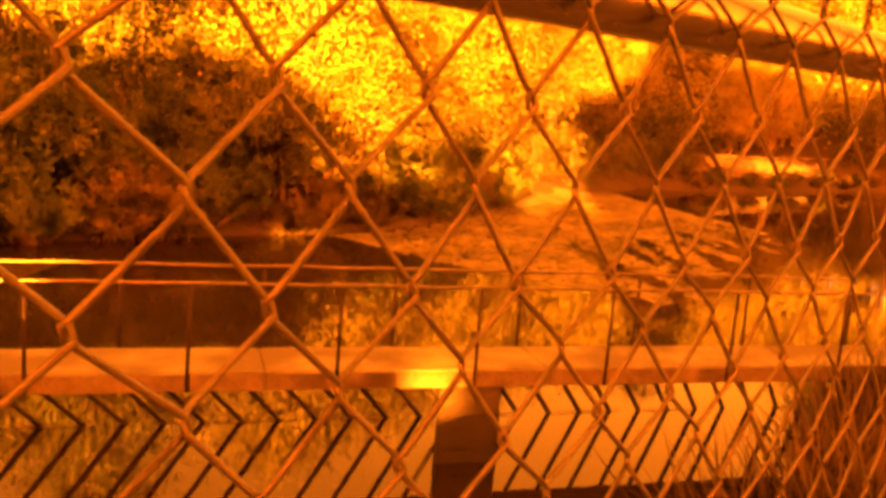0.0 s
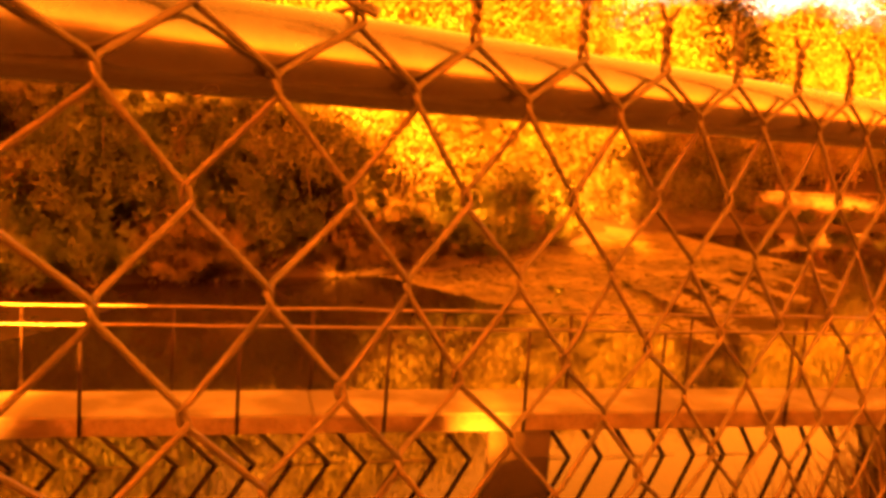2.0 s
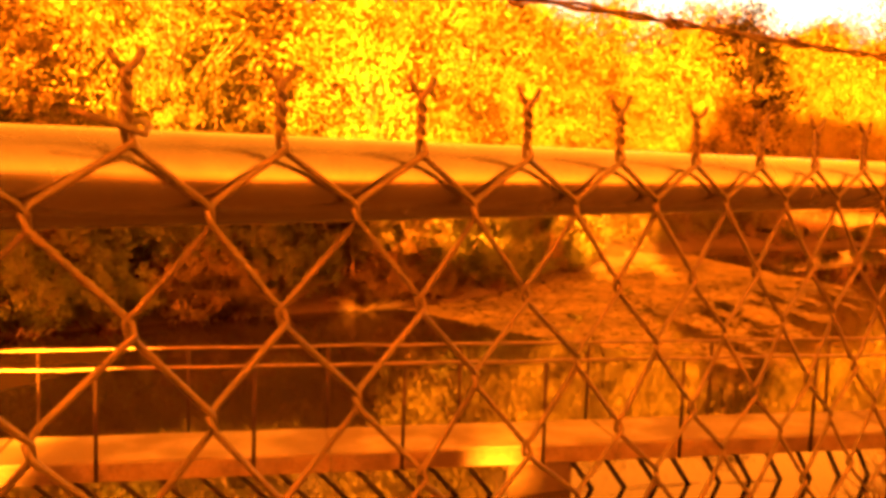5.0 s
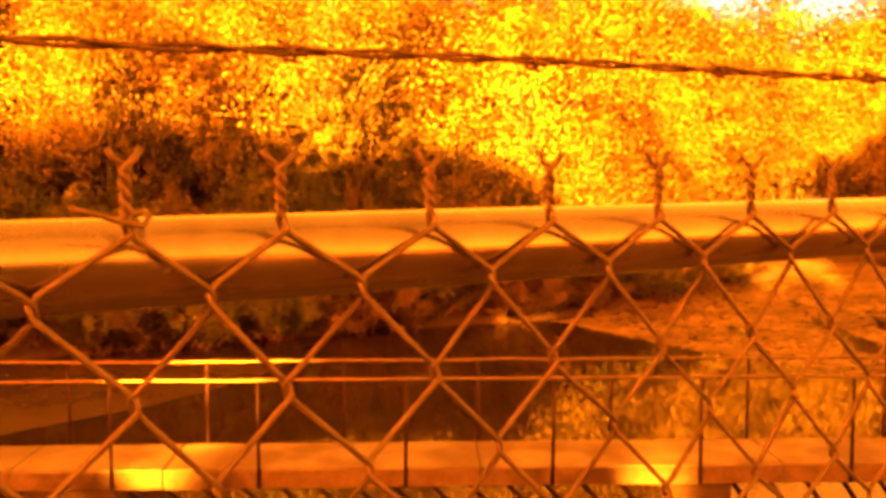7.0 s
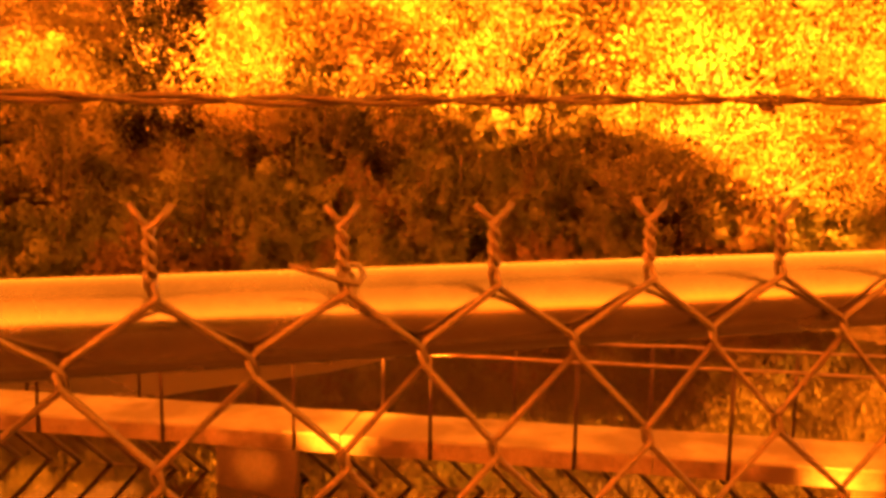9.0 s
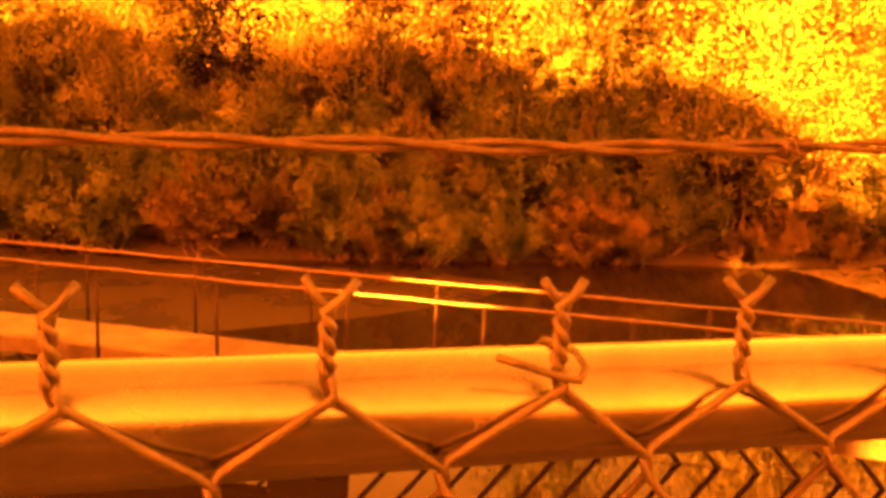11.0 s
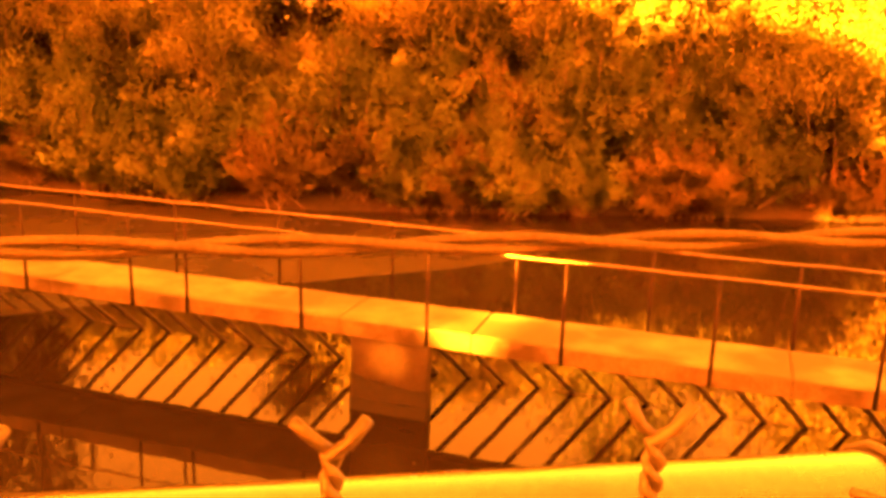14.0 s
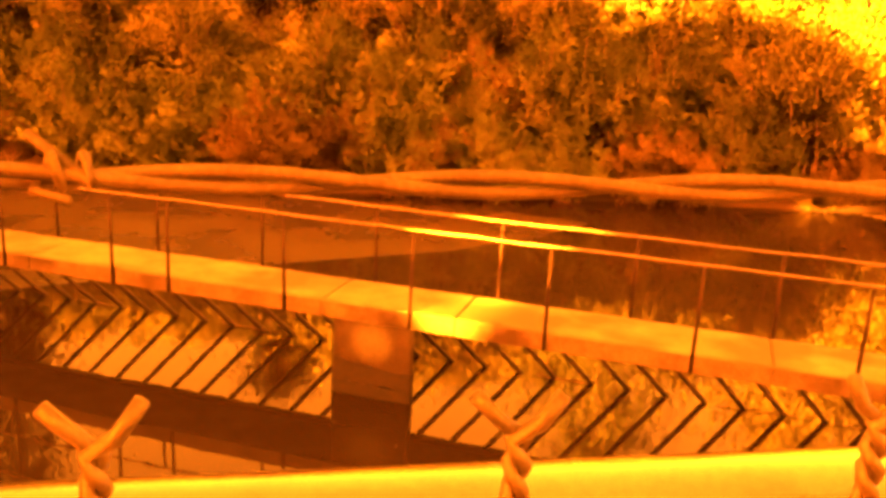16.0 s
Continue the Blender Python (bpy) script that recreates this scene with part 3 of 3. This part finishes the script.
# ---- plants ----
def shrub(name, seed, tall, wide, material, branches, per, leaf, category, label, droop=0.5):
    """Arching stems from one foot, leaves all along them."""
    rng = np.random.default_rng(seed)
    ob = tagged(new(name), label, category)
    stems, an, al = [], [], []
    for b in range(branches):
        az = rng.uniform(0, 2 * math.pi)
        out = wide * math.sqrt(rng.uniform(0, 1)) * 0.5
        h = tall * rng.uniform(0.45, 1.0) * (1 - 0.55 * (out / (wide * 0.5)) ** 2)
        base = np.array([rng.normal(0, wide * 0.08), rng.normal(0, wide * 0.08), -0.15])
        tip = np.array([out * math.cos(az), out * math.sin(az), h])
        mid = base * 0.4 + tip * 0.6
        mid[2] = h * (0.6 + 0.25 * droop)
        tt = np.linspace(0, 1, 7)[:, None]
        curve = (1 - tt) ** 2 * base + 2 * tt * (1 - tt) * mid + tt ** 2 * tip
        if b % 3 == 0:
            stems.append(tube([tuple(p) for p in curve], [0.022 * tall / 3 * (1 - 0.8 * i / 6) + 0.003 for i in range(7)], 4, False))
        ts = rng.uniform(0.18, 1.0, per) ** 0.8
        tq = ts[:, None]
        p = (1 - tq) ** 2 * base + 2 * tq * (1 - tq) * mid + tq ** 2 * tip
        p += rng.normal(0, 1, (per, 3)) * np.array([0.075, 0.075, 0.06]) * tall / 2.5
        an.append(p)
        al.append(np.repeat((tip - mid + np.array([math.cos(az), math.sin(az), 0.2]) * 0.3)[None], per, 0) * 0.6)
    an, al = np.concatenate(an), np.concatenate(al)
    part("woody_stem", joined(stems), BARK, ob)
    part("foliage", leaf_mesh("foliage", leaves(an, al, leaf, leaf * 0.42, rng), material), material, ob)
    return ob


def tree(name, seed, tall, wide, material, clumps, per, leaf, label, bark, bare=0.3):
    """A tapered trunk, limbs, and leaves in uneven clumps at the limbs' ends."""
    rng = np.random.default_rng(seed)
    ob = tagged(new(name), label, "tree")
    lean = rng.normal(0, 0.05, 2) * tall
    spine = [np.array([lean[0] * f * f, lean[1] * f * f, -0.3 + tall * 0.85 * f]) for f in np.linspace(0, 1, 7)]
    wood = [tube([tuple(p) for p in spine], [tall * 0.015 * (1 - 0.8 * f) + 0.008 for f in np.linspace(0, 1, 7)], 7)]
    an = []
    for c in range(clumps):
        f = rng.uniform(bare, 1.0)
        root = spine[int(f * 6 * 0.85)]
        az = rng.uniform(0, 2 * math.pi)
        reach = wide * 0.5 * rng.uniform(0.25, 1.0) * math.sin(math.pi * (0.2 + 0.75 * (f - bare) / (1 - bare)))
        end = np.array([root[0] + reach * math.cos(az), root[1] + reach * math.sin(az), tall * (f * 0.88 + 0.1) + rng.normal(0, 0.03) * tall])
        mid = root * 0.5 + end * 0.5 + np.array([0, 0, 0.05 * tall])
        wood.append(tube([tuple(root), tuple(mid), tuple(end)], [tall * 0.0055, tall * 0.0035, tall * 0.0012], 4, False))
        size = wide * 0.11 * rng.uniform(0.6, 1.5)
        an.append(end + rng.normal(0, 1, (per, 3)) * np.array([size, size, size * 0.6]))
    an = np.concatenate(an)
    part("trunk", joined(wood), bark, ob)
    part("crown", leaf_mesh("crown", leaves(an, rng.normal(0, 0.4, an.shape) + np.array([0, 0, -0.15]), leaf, leaf * 0.5, rng), material), material, ob)
    return ob


def planted(kinds, places, group):
    """Puts each kind's first plant and copies at the places (kind, x, y, turn, size)."""
    used = set()
    for k, x, y, turn, size in places:
        m = Matrix.Translation((x, y, max(height(x, y), WATER_Z - 0.1))) @ Matrix.Rotation(turn, 4, "Z")
        if k in used:
            ob = copy_thing(kinds[k], m)
        else:
            used.add(k)
            ob = kinds[k]
            ob.matrix_world = m
        ob.scale = (size, size, size)
        ob["group"] = group


shrubs = [
    shrub("shrub", 1, 2.6, 3.2, LEAF_OLIVE, 110, 75, 0.14, "shrub", "dense olive-green shrub on the muddy far bank"),
    shrub("shrub", 2, 2.2, 3.0, LEAF_RUST, 105, 75, 0.13, "shrub", "reddish-brown leafy shrub on the muddy far bank"),
    shrub("shrub", 3, 3.2, 3.4, LEAF_OLIVE, 115, 75, 0.15, "shrub", "tall feathery green shrub on the muddy far bank", 0.2),
    shrub("shrub", 4, 4.6, 4.4, LEAF_DARK, 140, 85, 0.18, "shrub", "large dark-leaved shrub behind the waterside bushes", 0.6),
    shrub("shrub", 5, 1.5, 2.0, LEAF_RUST, 80, 55, 0.12, "shrub", "low rust-coloured bush at the waterline"),
    shrub("shrub", 6, 2.9, 1.0, LEAF_OLIVE, 45, 75, 0.12, "shrub", "narrow upright feathery green shrub", 0.0),
]
R = random.Random(11)
spots = []
x = -26.0
while x < 26:
    s = shore_y(x)
    spots.append((R.choice((0, 0, 1, 4, 0)), x + R.uniform(-0.3, 0.3), s + R.uniform(0.05, 0.8), R.uniform(0, 6.3), R.uniform(0.75, 1.1)))
    x += R.uniform(1.0, 1.7)
x = -26.0
while x < 19:
    s = shore_y(x)
    spots.append((R.choice((0, 2, 2, 1, 3)), x, s + R.uniform(2.0, 4.2), R.uniform(0, 6.3), R.uniform(0.85, 1.2)))
    x += R.uniform(1.2, 2.0)
x = -28.0
while x < 17:
    s = shore_y(x)
    dy = R.uniform(5.0, 8.5)
    az = math.degrees(math.atan2(x, s + dy))
    mound = 0.72 + 0.42 * math.exp(-((az - 16) / 4.5) ** 2) + 0.42 * math.exp(-((az - 31) / 4.0) ** 2) + 0.4 * step(2, -8, az)
    spots.append((3, x, s + dy, R.uniform(0, 6.3), mound * R.uniform(0.85, 1.15)))
    x += R.uniform(1.8, 3.0)
for x, d, size in ((6.8, 2.2, 1.05), (8.4, 1.6, 1.1), (9.6, 2.4, 1.2), (10.9, 2.0, 0.95), (12.0, 2.6, 1.0), (3.6, 2.4, 0.9), (13.6, 1.8, 0.85), (0.4, 2.0, 0.9)):
    spots.append((5, x, shore_y(x) + d, x * 1.7, size))
spots += [(1, 17.6, 19.4, 0.5, 0.95), (0, 18.8, 20.8, 1.5, 0.8), (1, 19.6, 20.6, 2.5, 0.8), (2, 18.0, 21.8, 2.2, 0.7), (0, 21.2, 21.0, 4.5, 0.7), (1, 22.4, 21.0, 5.5, 0.7), (2, 20.4, 22.2, 0.7, 0.6), (2, 16.2, 20.4, 1.0, 1.1), (3, 24.6, 20.2, 1.2, 0.55), (3, 16.4, 25.2, 0.4, 1.1), (3, 18.0, 24.6, 1.4, 1.15), (3, 19.4, 24.0, 2.4, 1.0), (3, 15.0, 26.6, 3.4, 1.2), (1, 16.6, shore_y(16.6) + 3.4, 3.5, 1.25), (0, 20.8, shore_y(20.8) + 1.3, 0.2, 0.7)]
for i in range(13):
    x = 43.5 + 1.35 * i
    spots.append(((4, 0)[i % 2], x, shore_y(x) + 0.5 + (i * 7 % 5) * 0.2, i * 2.1, (0.5, 0.3)[i % 2] + 0.04 * (i * 3 % 4)))
planted(shrubs, spots, "shrubs on the far bank")

trees = [
    tree("hill_tree", 21, 7.5, 5.5, LEAF_SUNLIT, 84, 150, 0.155, "tree on the hillside with sunlight in its leaf colour", BARK),
    tree("hill_tree", 22, 6.5, 6.0, LEAF_SUNLIT, 84, 150, 0.155, "spreading tree on the hillside with sunlight in its leaf colour", PALEBARK, 0.2),
    tree("hill_tree", 23, 9.0, 5.0, LEAF_OLIVE, 84, 150, 0.155, "tall olive-green tree on the hillside", PALEBARK),
    tree("hill_tree", 24, 5.0, 5.5, LEAF_SUNLIT, 80, 150, 0.155, "low bushy tree on the hillside with sunlight in its leaf colour", BARK, 0.1),
    tree("hill_tree", 27, 6.0, 5.0, LEAF_RUST, 80, 150, 0.155, "russet-leaved tree on the hillside", BARK, 0.15),
    tree("hill_tree", 25, 7.5, 5.8, LEAF_SUNLIT, 52, 70, 0.30, "tree high on the hillside with sunlight in its leaf colour", BARK),
    tree("hill_tree", 26, 8.5, 5.2, LEAF_OLIVE, 52, 70, 0.30, "tall olive-green tree high on the hillside", PALEBARK),
]
spots = []
R = random.Random(12)
for i in range(3000):
    az, dist = R.uniform(-28, 82), R.uniform(27, 78)
    x, y = dist * math.sin(radians(az)), dist * math.cos(radians(az))
    df = y - shore_y(x)
    if abs(az - 5.2) < 5.0 and dist < 36:
        continue
    if df < (8.5 if x < 17 else 3.5) or x < -40 or (az > 56 and df < 8):
        continue
    if any((x - q[1]) ** 2 + (y - q[2]) ** 2 < (2.9 + dist * 0.02) ** 2 for q in spots):
        continue
    small = (1.0 - 0.3 * step(46, 58, az) * step(50, 62, dist)) * (1.0 - 0.22 * step(-10, -6, az) * step(12, 8, az) + 0.12 * step(14, 18, az) * step(36, 30, az))
    spots.append((R.choice((0, 0, 1, 1, 2, 3, 4)) if dist < 50 else R.choice((5, 5, 6)), x, y, R.uniform(0, 6.3), R.uniform(0.75, 1.2) * small))
for i in range(18):
    x = 29 + i * 1.75
    spots.append((0, x, shore_y(x) + 4.5 + (i * 37 % 10) * 0.5, i * 1.3, 0.9 + 0.03 * (i * 7 % 6)))
for i in range(17):
    x = 30 + i * 1.9
    spots.append(((1, 0, 3)[i % 3], x, shore_y(x) + 9.0 + (i * 29 % 10) * 0.4, i * 1.9, 1.55))
spots += [(1, 20.6, 21.2, 0.6, 0.75), (1, 22.2, 22.6, 2.6, 0.8), (3, 25.5, 23.6, 1.1, 0.8), (0, 28.5, 24.5, 4.1, 0.9)]
for x, y, kind, size in ((50.5, 24.5, 0, 1.35), (54.0, 25.5, 1, 1.7), (57.5, 24.5, 0, 1.6), (61.5, 24.2, 3, 2.0), (65.0, 23.0, 1, 1.75), (68.5, 21.0, 0, 1.6), (70.5, 16.5, 1, 1.7), (71.5, 11.0, 0, 1.6), (66.5, 27.5, 0, 1.7), (73.0, 6.0, 1, 1.7), (74.5, 13.5, 0, 2.1), (75.0, 9.0, 1, 2.1), (73.0, 19.0, 0, 2.0), (78.0, 20.0, 3, 2.4), (78.0, 15.5, 3, 2.4), (79.0, 24.5, 3, 2.4), (59.5, 27.5, 4, 1.8)):
    spots.append((kind, x, y, x * 1.3, size * 0.9))
planted(trees, spots, "trees on the hillside")

darks = [
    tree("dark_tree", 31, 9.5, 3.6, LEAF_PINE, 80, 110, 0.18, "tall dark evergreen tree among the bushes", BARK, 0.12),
    tree("dark_tree", 32, 5.0, 6.5, LEAF_DARK, 48, 90, 0.2, "broad dark tree overhanging the water", BARK, 0.1),
]
spots = [(0, 46.8, 23.6, 0.9, 1.3), (0, 47.6, 24.0, 2.9, 1.1), (0, 3.4, 30.6, 0.4, 0.82), (0, 2.7, 31.6, 2.0, 0.86), (0, 3.9, 32.2, 3.1, 0.8), (0, -8, 30, 1.0, 1.3), (0, -12, 33, 1.0, 1.5), (0, -10.2, 31.5, 2.2, 1.55), (0, -6.6, 32.4, 4.0, 1.35), (0, -14.5, 34, 0.3, 1.6), (1, 23.3, 19.6, 2.0, 0.5), (1, 76, 20, 2.0, 1.1), (1, 62, 20.5, 3.0, 0.8), (1, 66, 17, 1.0, 1.0)]
R = random.Random(17)
x = 31.0
while x < 66:
    spots.append((1, x, shore_y(x) + R.uniform(0.8, 2.6), R.uniform(0, 6.3), R.uniform(0.36, 0.52) + (0.25 if x > 43 else 0.0)))
    spots.append((1, x + 1.2, shore_y(x) + R.uniform(4.0, 7.0), R.uniform(0, 6.3), R.uniform(0.5, 0.68) + (0.3 if x > 43 else 0.0)))
    x += R.uniform(2.0, 3.0)
spots = [q for q in spots if not (46.0 < q[1] < 63 and q[2] < 23.5)]
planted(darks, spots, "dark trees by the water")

# dry weeds on the near bank below the fence
rng = np.random.default_rng(9)
gp = []
while len(gp) < 1100:
    x, y = rng.uniform(6.0, 15), rng.uniform(0.8, 4.2)
    z = height(x, y)
    if z > WATER_Z + 0.05:
        gp.append((x, y, z))
gp = np.array(gp)
tagged(part("bank_weeds", leaf_mesh("bank_weeds", leaves(gp, np.tile([0.1, 0.0, 1.3], (len(gp), 1)), 0.55, 0.035, rng), GRASS), GRASS), "dry tangled weeds on the near bank", "weeds", kind="stuff")

# taller dry stalks leaning over the water's edge
rng = np.random.default_rng(29)
gp = []
while len(gp) < 1500:
    x = rng.uniform(6.6, 14.5)
    y = near_edge(x) - abs(rng.normal(0, 0.45))
    if noise.noise(Vector((x * 1.1, y * 1.1, 4.0))) > -0.25:
        gp.append((x, y, height(x, y) - 0.03))
gp = np.array(gp)
tagged(part("bank_stalks", leaf_mesh("bank_stalks", leaves(gp, np.tile([0.1, 0.45, 1.7], (len(gp), 1)), 1.15, 0.022, rng), GRASS), GRASS), "tall dry grass stalks leaning over the near waterline", "grass", kind="stuff")

# small leaves afloat below the footbridge
rng = np.random.default_rng(19)
fu, fn = rng.uniform(-9, 9, 90), rng.uniform(-2.2, 1.5, 90)
fp = np.array([ORG + U * float(a) + Nn * float(b) for a, b in zip(fu, fn)])
fp[:, 2] = WATER_Z + 0.005
fl = leaves(fp, rng.normal(0, 1, fp.shape), 0.05, 0.03, rng)
fl[:, 2] = WATER_Z + 0.004 + (fl[:, 2] - WATER_Z) * 0.02
tagged(part("floating_leaves", leaf_mesh("floating_leaves", fl, GRASS), GRASS), "scattered pale leaves floating on the water", "leaves", kind="stuff")
